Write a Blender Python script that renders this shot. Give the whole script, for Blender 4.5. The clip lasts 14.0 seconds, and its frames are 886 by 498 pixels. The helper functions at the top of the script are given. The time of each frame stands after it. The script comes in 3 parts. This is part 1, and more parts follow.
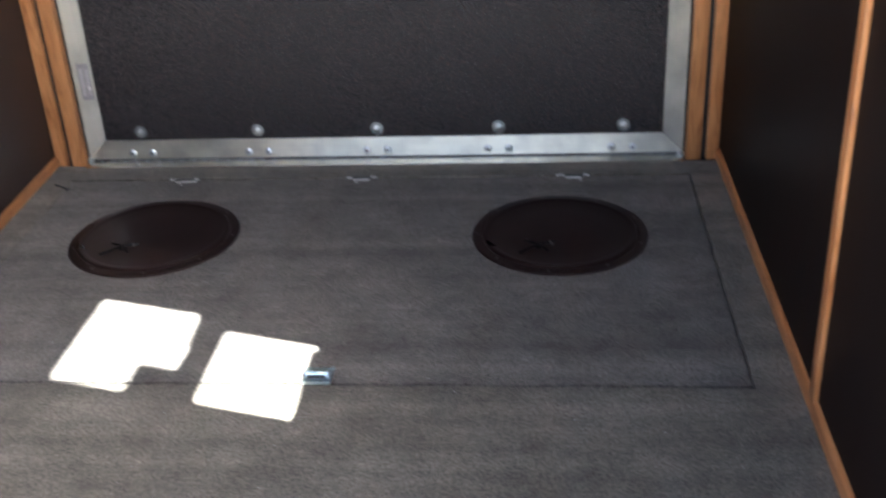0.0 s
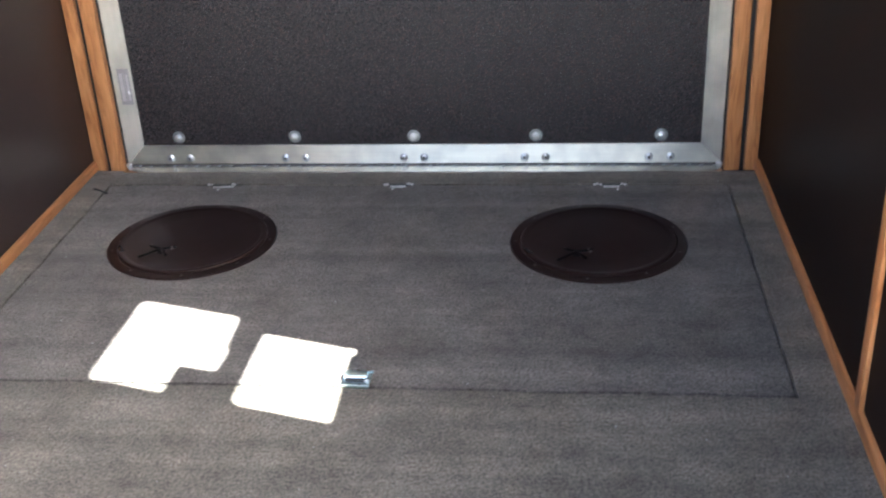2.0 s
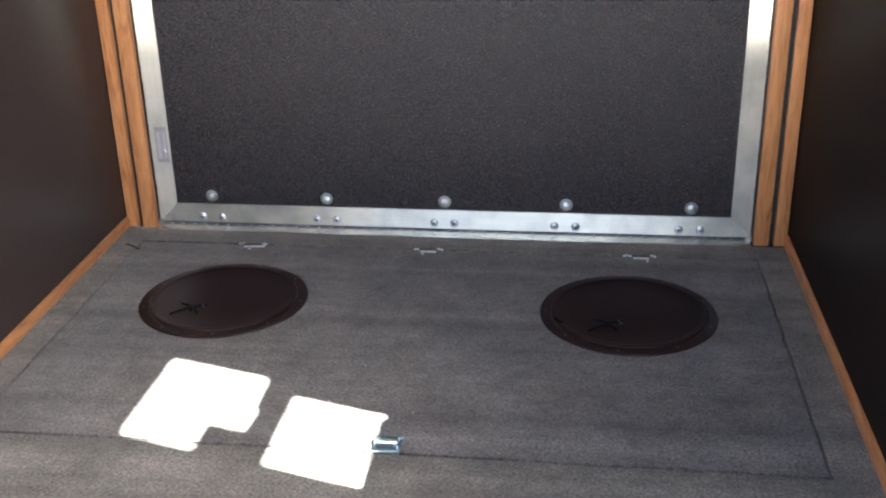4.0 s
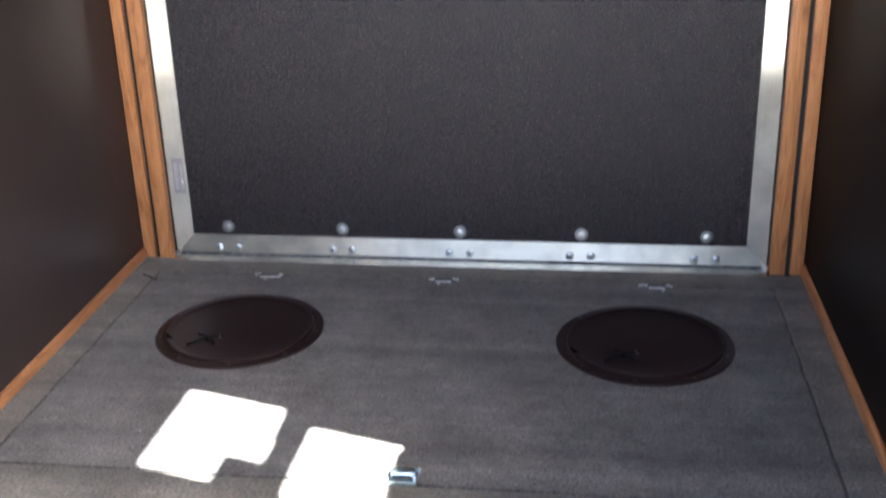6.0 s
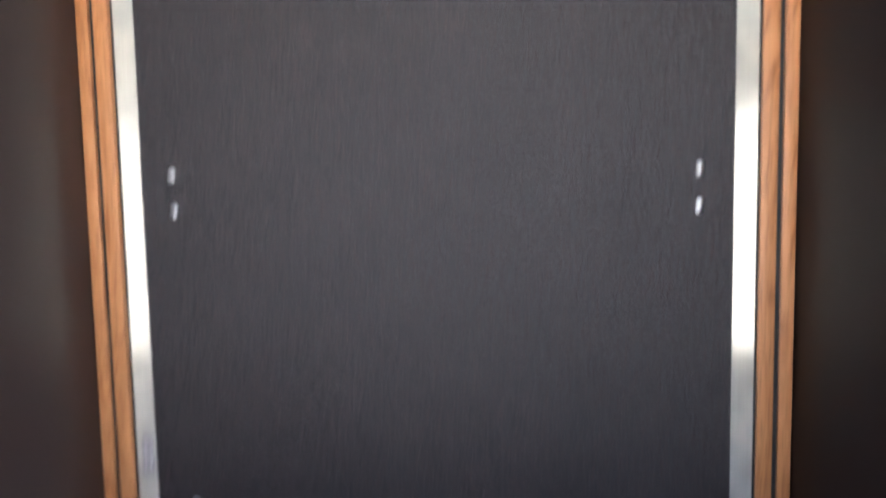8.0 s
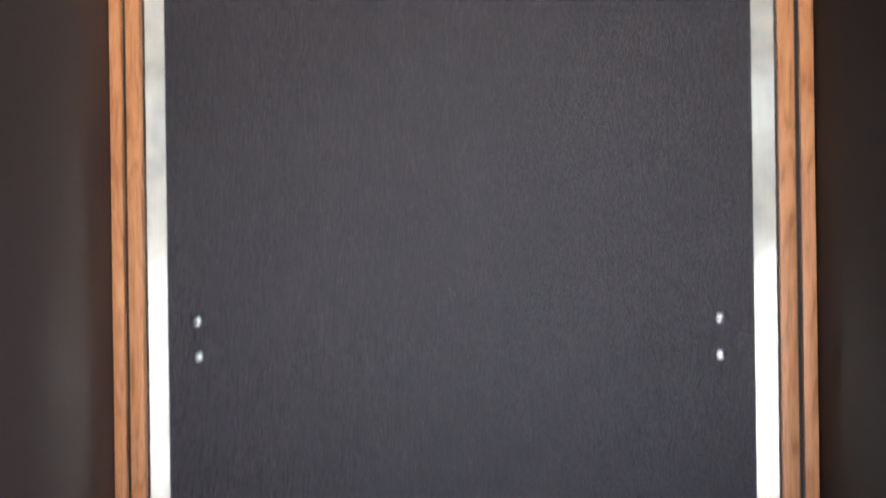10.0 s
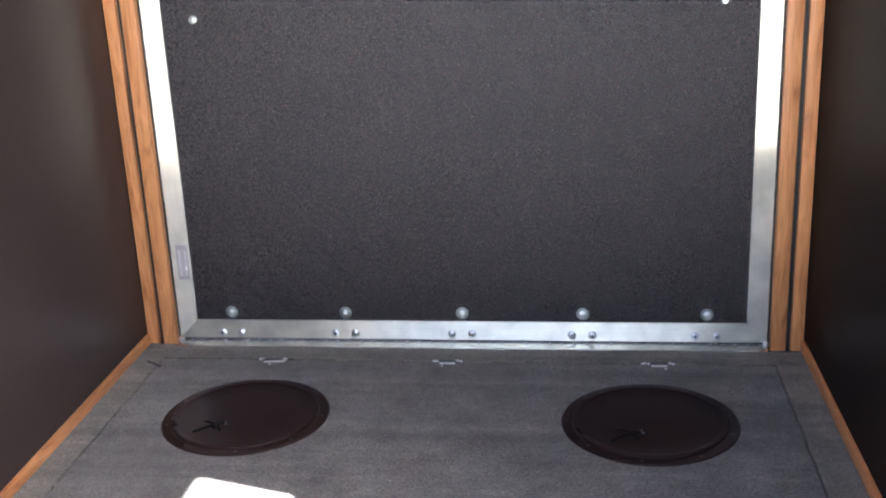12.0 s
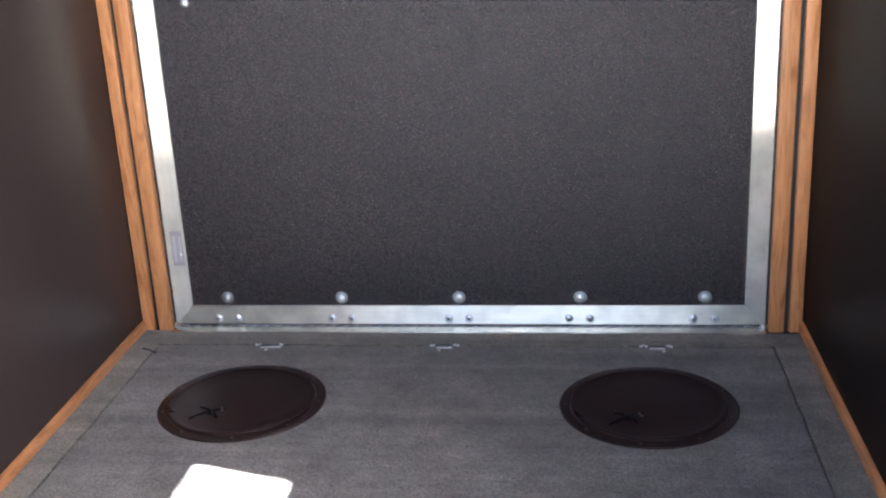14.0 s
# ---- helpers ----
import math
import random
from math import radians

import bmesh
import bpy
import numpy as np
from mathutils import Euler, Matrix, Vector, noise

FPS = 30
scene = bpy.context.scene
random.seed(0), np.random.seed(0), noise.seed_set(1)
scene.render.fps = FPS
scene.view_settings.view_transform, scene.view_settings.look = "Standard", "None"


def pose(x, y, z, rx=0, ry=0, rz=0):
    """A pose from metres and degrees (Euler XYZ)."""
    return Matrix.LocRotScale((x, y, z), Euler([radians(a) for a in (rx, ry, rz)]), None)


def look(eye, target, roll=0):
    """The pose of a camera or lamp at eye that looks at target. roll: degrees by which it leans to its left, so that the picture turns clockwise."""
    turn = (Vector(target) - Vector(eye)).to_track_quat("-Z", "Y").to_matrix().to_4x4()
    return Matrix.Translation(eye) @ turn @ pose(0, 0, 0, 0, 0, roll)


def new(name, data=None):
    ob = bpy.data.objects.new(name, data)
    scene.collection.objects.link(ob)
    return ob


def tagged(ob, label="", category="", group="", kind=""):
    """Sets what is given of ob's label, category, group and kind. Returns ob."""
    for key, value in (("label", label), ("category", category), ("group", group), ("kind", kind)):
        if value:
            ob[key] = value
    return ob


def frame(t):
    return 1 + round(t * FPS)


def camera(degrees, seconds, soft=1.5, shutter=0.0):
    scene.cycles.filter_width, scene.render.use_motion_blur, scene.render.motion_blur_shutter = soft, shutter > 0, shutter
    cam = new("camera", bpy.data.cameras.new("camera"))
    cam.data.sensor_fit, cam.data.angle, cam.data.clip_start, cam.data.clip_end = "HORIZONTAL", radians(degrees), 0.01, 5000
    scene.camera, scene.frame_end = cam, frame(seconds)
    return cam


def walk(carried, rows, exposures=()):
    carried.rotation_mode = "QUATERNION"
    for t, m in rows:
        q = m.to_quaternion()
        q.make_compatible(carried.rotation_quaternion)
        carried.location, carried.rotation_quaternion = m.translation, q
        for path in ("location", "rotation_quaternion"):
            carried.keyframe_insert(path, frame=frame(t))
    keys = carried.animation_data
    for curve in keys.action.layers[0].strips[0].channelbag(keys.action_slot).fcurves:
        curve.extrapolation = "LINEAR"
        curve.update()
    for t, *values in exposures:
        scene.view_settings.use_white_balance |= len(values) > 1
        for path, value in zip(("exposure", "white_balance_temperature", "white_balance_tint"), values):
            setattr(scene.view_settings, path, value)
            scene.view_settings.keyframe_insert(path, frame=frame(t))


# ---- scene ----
cam = camera(45.0, 14.0, soft=2.1, shutter=1.2)
PATH = [
    (0, (0.312, -1.862, 0.779), (0.123, -0.097, -0.143), -3.1),
    (0.5, (0.296, -1.868, 0.771), (0.069, -0.088, -0.112), -3.2),
    (1, (0.294, -1.869, 0.767), (0.043, -0.097, -0.126), -3.5),
    (1.5, (0.292, -1.87, 0.764), (0.042, -0.102, -0.135), -3.2),
    (2, (0.29, -1.868, 0.765), (0.057, -0.094, -0.128), -3.0),
    (2.5, (0.288, -1.869, 0.771), (0.077, -0.081, -0.099), -2.0),
    (3, (0.279, -1.875, 0.773), (0.069, -0.067, -0.056), -1.7),
    (3.2, (0.274, -1.872, 0.777), (0.045, -0.056, -0.03), -1.8),
    (5.3, (0.255, -1.88, 0.772), (-0.018, -0.053, 0.004), -1.4),
    (5.5, (0.255, -1.874, 0.773), (-0.026, -0.044, 0.017), -2.0),
    (6, (0.256, -1.877, 0.781), (-0.027, -0.041, 0.042), -1.8),
    (6.3, (0.256, -1.88, 0.785), (-0.002, -0.005, 0.14), -1.2),
    (6.5, (0.257, -1.881, 0.788), (-0.006, 0.026, 0.245), -0.7),
    (6.7, (0.255, -1.879, 0.79), (-0.014, 0.04, 0.296), -0.6),
    (7, (0.253, -1.882, 0.795), (-0.015, 0.052, 0.36), -0.8),
    (7.5, (0.258, -1.877, 0.795), (0.017, 0.071, 0.411), -1.1),
    (7.8, (0.266, -1.872, 0.796), (0.028, 0.086, 0.464), -1.0),
    (7.9, (0.268, -1.872, 0.797), (0.011, 0.088, 0.489), -1.1),
    (8, (0.27, -1.872, 0.798), (0.013, 0.095, 0.543), -1.1),
    (8.1, (0.272, -1.876, 0.799), (0.022, 0.101, 0.623), -1.1),
    (8.2, (0.273, -1.881, 0.8), (0.024, 0.102, 0.708), -1.2),
    (8.5, (0.276, -1.881, 0.800), (0.018, 0.113, 0.87), -1.1),
    (9.2, (0.262, -1.888, 0.808), (-0.004, 0.112, 0.945), -0.9),
    (9.9, (0.252, -1.896, 0.818), (-0.022, 0.098, 0.85), -0.8),
    (10.4, (0.24, -1.9, 0.826), (-0.024, 0.074, 0.663), -0.65),
    (10.5, (0.238, -1.899, 0.826), (-0.022, 0.074, 0.618), -0.6),
    (10.7, (0.235, -1.897, 0.826), (-0.025, 0.066, 0.545), -0.2),
    (10.9, (0.233, -1.901, 0.826), (-0.059, 0.042, 0.452), -0.8),
    (11, (0.232, -1.902, 0.825), (-0.068, 0.026, 0.386), -1.4),
    (11.1, (0.23, -1.902, 0.823), (-0.063, 0.017, 0.34), -2.0),
    (11.2, (0.23, -1.901, 0.82), (-0.037, 0.01, 0.292), -2.8),
    (11.3, (0.231, -1.899, 0.817), (0.003, 0.001, 0.236), -3.4),
    (11.4, (0.233, -1.896, 0.814), (0.005, 0.004, 0.233), -3.0),
    (11.5, (0.235, -1.895, 0.812), (0.01, 0.005, 0.231), -2.7),
    (11.6, (0.238, -1.894, 0.809), (-0.005, 0.005, 0.231), -3.0),
    (11.7, (0.24, -1.894, 0.807), (-0.021, 0.002, 0.225), -3.1),
    (12, (0.242, -1.894, 0.8), (-0.03, -0.008, 0.193), -2.6),
    (12.5, (0.242, -1.89, 0.802), (-0.038, -0.003, 0.202), -2.9),
    (13, (0.239, -1.889, 0.798), (-0.038, -0.005, 0.188), -2.8),
    (13.5, (0.237, -1.887, 0.792), (-0.038, -0.006, 0.173), -2.7),
    (14, (0.242, -1.883, 0.794), (-0.025, -0.004, 0.16), -3.0),
]
walk(cam, [(t, look(eye, target, roll)) for t, eye, target, roll in PATH], [(0, 4.49, 5900, 9), (0.5, 4.79, 5900, 9), (1.5, 4.94, 5900, 9), (3, 4.88, 5900, 9), (5.5, 4.92, 5800, 10), (6.3, 4.69, 5650, 11), (7.5, 4.80, 5600, 11), (8.2, 4.72, 5600, 12), (10.5, 4.62, 5400, 11), (11.3, 4.92, 5680, 11.5), (12, 4.98, 5680, 11.5), (14, 5.02, 5680, 11.5)])

# ---- world and light ----
SUN_EL = radians(52)
SLANT = 0.27                       # y gained per metre that the sunlight travels towards -x
L = Vector((-1.0, SLANT, -math.sqrt(1 + SLANT ** 2) * math.tan(SUN_EL))).normalized()

world = bpy.data.worlds.new("world")
scene.world = world
world.use_nodes = True
wn = world.node_tree
sky = wn.nodes.new("ShaderNodeTexSky")
sky.sky_type = "NISHITA"
sky.sun_disc = False
sky.dust_density = 8.0
sky.sun_elevation = SUN_EL
sky.sun_rotation = math.atan2(-L.x, -L.y)
wn.links.new(sky.outputs[0], wn.nodes["Background"].inputs[0])
wn.nodes["Background"].inputs[1].default_value = 0.05

sun = new("sun", bpy.data.lights.new("sun", "SUN"))
sun.data.energy = 5.0
sun.data.angle = radians(0.5)
sun.data.color = (1.0, 0.95, 0.88)
sun.matrix_world = look((3, -1, 4), Vector((3, -1, 4)) + L)


# ---- materials ----
class Mat:
    """A node material under construction."""

    def __init__(self, name, rough=0.5, metal=0.0, spec=0.5):
        self.m = bpy.data.materials.new(name)
        self.m.use_nodes = True
        self.t = self.m.node_tree
        self.b = self.t.nodes["Principled BSDF"]
        self.b.inputs["Roughness"].default_value = rough
        self.b.inputs["Metallic"].default_value = metal
        self.b.inputs["Specular IOR Level"].default_value = spec
        self.co = self.node("ShaderNodeTexCoord").outputs["Object"]

    def node(self, kind):
        return self.t.nodes.new(kind)

    def link(self, a, b):
        self.t.links.new(a, b)

    def noise(self, scale, detail=3.0, stretch=None, rough=0.5, distort=0.0):
        n = self.node("ShaderNodeTexNoise")
        n.inputs["Scale"].default_value = scale
        n.inputs["Detail"].default_value = detail
        n.inputs["Roughness"].default_value = rough
        n.inputs["Distortion"].default_value = distort
        if stretch:
            mp = self.node("ShaderNodeMapping")
            mp.inputs["Scale"].default_value = stretch
            self.link(self.co, mp.inputs["Vector"])
            self.link(mp.outputs[0], n.inputs["Vector"])
        else:
            self.link(self.co, n.inputs["Vector"])
        return n.outputs["Fac"]

    def ramp(self, fac, *stops):
        r = self.node("ShaderNodeValToRGB")
        while len(r.color_ramp.elements) < len(stops):
            r.color_ramp.elements.new(0.5)
        for e, (p, c) in zip(r.color_ramp.elements, stops):
            e.position = p
            e.color = (*c, 1) if isinstance(c, tuple) else (c, c, c, 1)
        self.link(fac, r.inputs[0])
        return r.outputs[0]

    def mix(self, a, b, fac, mode="MIX"):
        m = self.node("ShaderNodeMix")
        m.data_type, m.blend_type = "RGBA", mode
        for sock, v in ((m.inputs[0], fac), (m.inputs[6], a), (m.inputs[7], b)):
            if isinstance(v, bpy.types.NodeSocket):
                self.link(v, sock)
            elif isinstance(v, tuple):
                sock.default_value = (*v, 1)
            else:
                sock.default_value = v
        return m.outputs[2]

    def color(self, c):
        if isinstance(c, tuple):
            self.b.inputs["Base Color"].default_value = (*c, 1)
        else:
            self.link(c, self.b.inputs["Base Color"])
        return self

    def rough(self, fac, lo, hi):
        self.link(self.ramp(fac, (0.3, lo), (0.7, hi)), self.b.inputs["Roughness"])
        return self

    def bump(self, height, strength, dist):
        n = self.node("ShaderNodeBump")
        n.inputs["Strength"].default_value = strength
        n.inputs["Distance"].default_value = dist
        self.link(height, n.inputs["Height"])
        if self.b.inputs["Normal"].links:
            self.link(self.b.inputs["Normal"].links[0].from_socket, n.inputs["Normal"])
        self.link(n.outputs[0], self.b.inputs["Normal"])
        return self


def carpet_material(name, low, high):
    k = Mat(name, 1.0, spec=0.02)
    pile = k.noise(240, 5, rough=0.85)
    fine = k.noise(900, 1)
    blot = k.noise(8, 5, rough=0.7)
    tuft = k.noise(46, 3, rough=0.7)
    lane = k.noise(3.2, 4, (0.16, 6.0, 1.0))
    base = k.mix(low, high, k.ramp(pile, (0.37, 0.0), (0.64, 1.0)))
    base = k.mix(base, k.ramp(blot, (0.3, 0.64), (0.7, 1.3)), 1.0, "MULTIPLY")
    base = k.mix(base, k.ramp(lane, (0.3, 0.64), (0.65, 1.22)), 0.9, "MULTIPLY")
    base = k.mix(base, k.ramp(tuft, (0.3, 0.82), (0.7, 1.15)), 1.0, "MULTIPLY")
    k.color(base)
    k.b.inputs["Sheen Weight"].default_value = 0.24
    k.b.inputs["Sheen Tint"].default_value = (1.0, 0.93, 0.87, 1)
    k.b.inputs["Sheen Roughness"].default_value = 0.5
    k.bump(pile, 0.5, 0.003).bump(fine, 0.3, 0.0015)
    return k.m


def oak_material(name, axis):
    """Honey oak with its grain along one axis (0 x, 1 y, 2 z)."""
    k = Mat(name, 0.42)
    s1, s2 = [31.0] * 3, [330.0] * 3
    s1[axis], s2[axis] = 5.0, 14.0
    rnd = k.node("ShaderNodeObjectInfo").outputs["Random"]
    add = k.node("ShaderNodeVectorMath")
    sc = k.node("ShaderNodeMath")
    sc.operation = "MULTIPLY"
    sc.inputs[1].default_value = 37.0
    k.link(rnd, sc.inputs[0])
    k.link(k.co, add.inputs[0])
    k.link(sc.outputs[0], add.inputs[1])
    k.co = add.outputs[0]
    figure = k.noise(1.0, 4, s1, distort=3.0)
    pores = k.noise(1.0, 2, s2)
    tone = k.ramp(figure, (0.26, (0.31, 0.115, 0.038)), (0.44, (0.52, 0.222, 0.081)), (0.7, (0.66, 0.312, 0.126)))
    k.color(k.mix(tone, (0.2, 0.085, 0.03), k.ramp(pores, (0.56, 0.0), (0.72, 0.45))))
    k.rough(figure, 0.36, 0.55)
    k.bump(pores, 0.25, 0.0006)
    return k.m


def aluminium_material(name, across, metal=0.68, rough=0.22, tone=1.0, blue=1.0, smear=0.8):
    """Extruded aluminium; across: the direction square to the drawing lines, in which it smears what it mirrors."""
    k = Mat(name, 0.6)
    st = [420.0 if c else 5.0 for c in across]
    lines = k.noise(1.0, 2, st)
    cloud = k.noise(14, 4)
    c = k.mix((0.70 * tone, 0.69 * tone, 0.66 * tone * blue), (0.95 * tone, 0.935 * tone, 0.885 * tone * blue), k.ramp(cloud, (0.33, 0.0), (0.58, 1.0)))
    c = k.mix(c, k.ramp(lines, (0.35, 0.93), (0.65, 1.0)), 1.0, "MULTIPLY")
    k.color(c)
    k.bump(k.noise(9, 2), 0.12, 0.002)
    g = k.node("ShaderNodeBsdfAnisotropic")
    g.inputs["Anisotropy"].default_value = -smear
    k.link(c, g.inputs["Color"])
    k.link(k.ramp(k.noise(17, 5, rough=0.65), (0.3, rough * 0.85), (0.7, rough * 1.15)), g.inputs["Roughness"])
    k.link(k.b.inputs["Normal"].links[0].from_socket, g.inputs["Normal"])
    v = k.node("ShaderNodeCombineXYZ")
    for i in range(3):
        v.inputs[i].default_value = across[i]
    k.link(v.outputs[0], g.inputs["Tangent"])
    mix = k.node("ShaderNodeMixShader")
    mix.inputs[0].default_value = metal
    k.link(k.b.outputs[0], mix.inputs[1])
    k.link(g.outputs[0], mix.inputs[2])
    k.link(mix.outputs[0], k.t.nodes["Material Output"].inputs["Surface"])
    return k.m


def panel_material():
    k = Mat("black textured panel", 0.27, spec=0.58)
    grain = k.noise(1.0, 3, (290, 290, 235), rough=0.74)
    fleck = k.noise(620, 2)
    k.b.inputs["Specular Tint"].default_value = (0.92, 0.93, 1.0, 1)
    blot = k.noise(5, 4)
    base = k.mix((0.004, 0.003, 0.003), (0.062, 0.0375, 0.036), k.ramp(grain, (0.48, 0.0), (0.69, 1.0)))
    base = k.mix(base, k.mix((0.8, 0.78, 0.76), (1.2, 1.15, 1.12), blot), 1.0, "MULTIPLY")
    tint = k.ramp(k.noise(130, 2), (0.38, (1.08, 0.98, 0.95)), (0.5, (1.0, 1.0, 1.0)), (0.62, (0.92, 0.98, 1.12)))
    base = k.mix(base, tint, 1.0, "MULTIPLY")
    k.color(k.mix(base, (0.2, 0.19, 0.2), k.ramp(k.noise(480, 2), (0.65, 0.0), (0.73, 0.7))))
    k.bump(grain, 0.55, 0.0035).bump(fleck, 0.45, 0.0012).bump(k.noise(1.0, 4, (110, 110, 80), distort=1.5), 0.26, 0.0035)
    return k.m


# depth scales the base colour, which also carries each wall's light or shade
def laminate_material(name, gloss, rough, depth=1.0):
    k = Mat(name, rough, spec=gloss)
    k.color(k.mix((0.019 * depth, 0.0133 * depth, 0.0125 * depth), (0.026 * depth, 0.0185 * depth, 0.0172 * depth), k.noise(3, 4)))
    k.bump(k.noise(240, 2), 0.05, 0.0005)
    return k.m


def plain_material(name, c, rough, metal=0.0, spread=0.25, scale=40, patchy=True):
    k = Mat(name, rough, metal)
    lo, hi = tuple(v * (1 - spread) for v in c), tuple(min(1, v * (1 + spread)) for v in c)
    k.color(k.mix(lo, hi, k.noise(scale, 4)))
    if patchy:
        k.rough(k.noise(scale * 2.3, 3), rough * 0.9, min(1, rough * 1.12))
    return k.m


def hatch_material():
    k = Mat("dark brown plastic", 0.3, spec=0.16)
    smear = k.noise(7, 3, rough=0.5, distort=0.3)
    dust = k.noise(160, 3, rough=0.7)
    base = k.mix((0.018, 0.0105, 0.0098), (0.028, 0.0155, 0.014), k.noise(4, 3))
    base = k.mix(base, (0.050, 0.028, 0.022), k.ramp(smear, (0.42, 0.0), (0.8, 0.25)))
    k.color(k.mix(base, (0.09, 0.075, 0.065), k.ramp(dust, (0.62, 0.0), (0.75, 0.25))))
    k.rough(k.noise(12, 2), 0.27, 0.38)
    return k.m


def clear_material():
    k = Mat("window glass", 0.0)
    tint = k.node("ShaderNodeBsdfTransparent")
    tint.inputs[0].default_value = (0.93, 0.94, 0.93, 1)
    gloss = k.node("ShaderNodeBsdfGlossy")
    gloss.inputs["Roughness"].default_value = 0.02
    mix = k.node("ShaderNodeMixShader")
    mix.inputs[0].default_value = 0.04
    k.link(tint.outputs[0], mix.inputs[1])
    k.link(gloss.outputs[0], mix.inputs[2])
    k.link(mix.outputs[0], k.t.nodes["Material Output"].inputs["Surface"])
    return k.m


CARPET = carpet_material("charcoal carpet", (0.0522, 0.0466, 0.0370), (0.313, 0.283, 0.228))
LID_CARPET = carpet_material("charcoal lid carpet", (0.0423, 0.0388, 0.0340), (0.264, 0.241, 0.210))
OAK_Z = oak_material("oak upright", 2)
OAK_Y = oak_material("oak lengthwise", 1)
OAK_X = oak_material("oak crosswise", 0)
ALU_SIDE = aluminium_material("aluminium upright", (1, 0, 0), 0.44, 0.24, 0.95, 0.92)
ALU_BASE = aluminium_material("aluminium crosswise", (0, 0, 1), 0.85, 0.42, 1.04, 0.92, 0.72)
ALU_LEAF = aluminium_material("aluminium hinge leaf", (1, 0, 0), 0.88, 0.2, 1.04, 0.97, 0.5)
PANEL = panel_material()
# one laminate twice: shade darkens the first colour, side light pales the second
WALL_SHADED = laminate_material("dark laminate", 0.018, 0.42, 0.75)
WALL_SHINY_LIT = laminate_material("polished dark laminate, lit tone", 0.15, 0.37, 2.4)
SEAL = plain_material("black rubber", (0.012, 0.012, 0.013), 0.6)
HATCH = hatch_material()
WASHER = plain_material("dull zinc", (0.42, 0.45, 0.46), 0.45, 1.0, 0.12, 90, False)
ZINC = plain_material("zinc plate", (0.84, 0.86, 0.86), 0.3, 1.0, 0.12, 90)
STEEL = plain_material("worn steel", (0.74, 0.72, 0.68), 0.36, 1.0, 0.3, 120)
DULL = plain_material("dulled screw", (0.14, 0.13, 0.125), 0.45, 0.8, 0.3, 120)
TARNISH = plain_material("tarnished steel", (0.09, 0.088, 0.085), 0.5, 0.7, 0.4, 200)
KNUCKLE = plain_material("worn hinge steel", (0.17, 0.165, 0.16), 0.36, 0.9, 0.3, 150)
CHROME = plain_material("satin chrome", (0.72, 0.87, 0.92), 0.3, 1.0, 0.1, 60)
STICKER = aluminium_material("pale blue film", (1, 0, 0), 0.62, 0.24, 0.93, 1.1)
STICKER_INK = aluminium_material("pale print", (1, 0, 0), 0.5, 0.26, 1.0, 1.08)
CEILING = plain_material("tan ceiling board", (0.24, 0.20, 0.17), 0.7, 0.0, 0.1, 6)
GROUND = plain_material("pale gravel", (0.27, 0.26, 0.235), 0.9, 0.0, 0.25, 3)
GRIP = plain_material("matt black wire", (0.005, 0.0045, 0.0045), 0.45, spread=0.2, patchy=False)
LINT = plain_material("lint", (0.5, 0.5, 0.48), 0.9)
GLASS = clear_material()
GRIP.node_tree.nodes["Principled BSDF"].inputs["Specular IOR Level"].default_value = 0.2


# ---- mesh helpers ----
def bm_box(x0, x1, y0, y1, z0, z1, bevel=0.0, seg=2):
    bm = bmesh.new()
    bmesh.ops.create_cube(bm, size=1.0, matrix=Matrix.LocRotScale(
        ((x0 + x1) / 2, (y0 + y1) / 2, (z0 + z1) / 2), None, (x1 - x0, y1 - y0, z1 - z0)))
    if bevel:
        bmesh.ops.bevel(bm, geom=bm.edges[:], offset=bevel, segments=seg, affect="EDGES", profile=0.5)
    return bm


def bm_lathe(profile, n=48, m=None, cap=True):
    """Turns rows of (radius, height) about z."""
    bm = bmesh.new()
    rings = []
    for r, h in profile:
        if r < 1e-6:
            rings.append([bm.verts.new((0, 0, h))])
        else:
            rings.append([bm.verts.new((r * math.cos(a), r * math.sin(a), h)) for a in (2 * math.pi * i / n for i in range(n))])
    for a, b in zip(rings, rings[1:]):
        for i in range(n):
            j = (i + 1) % n
            q = [a[i % len(a)], a[j % len(a)], b[j % len(b)], b[i % len(b)]]
            q = [v for k, v in enumerate(q) if v not in q[:k]]
            if len(q) > 2:
                bm.faces.new(q)
    if cap:
        for ring in (rings[0], rings[-1]):
            if len(ring) > 2:
                bm.faces.new(ring)
    bmesh.ops.recalc_face_normals(bm, faces=bm.faces[:])
    if m:
        bmesh.ops.transform(bm, matrix=m, verts=bm.verts[:])
    return bm


def bm_prism(points, depth, m=None, bevel=0.0):
    """A flat outline in x, y raised to the given depth."""
    bm = bmesh.new()
    f = bm.faces.new([bm.verts.new((x, y, 0)) for x, y in points])
    top = bmesh.ops.extrude_face_region(bm, geom=[f])
    bmesh.ops.translate(bm, vec=(0, 0, depth), verts=[v for v in top["geom"] if isinstance(v, bmesh.types.BMVert)])
    bmesh.ops.recalc_face_normals(bm, faces=bm.faces[:])
    if bevel:
        bmesh.ops.bevel(bm, geom=bm.edges[:], offset=bevel, segments=2, affect="EDGES")
    if m:
        bmesh.ops.transform(bm, matrix=m, verts=bm.verts[:])
    return bm


def bm_join(*parts):
    out = bmesh.new()
    for p in parts:
        me = bpy.data.meshes.new("tmp")
        p.to_mesh(me)
        p.free()
        out.from_mesh(me)
        bpy.data.meshes.remove(me)
    return out


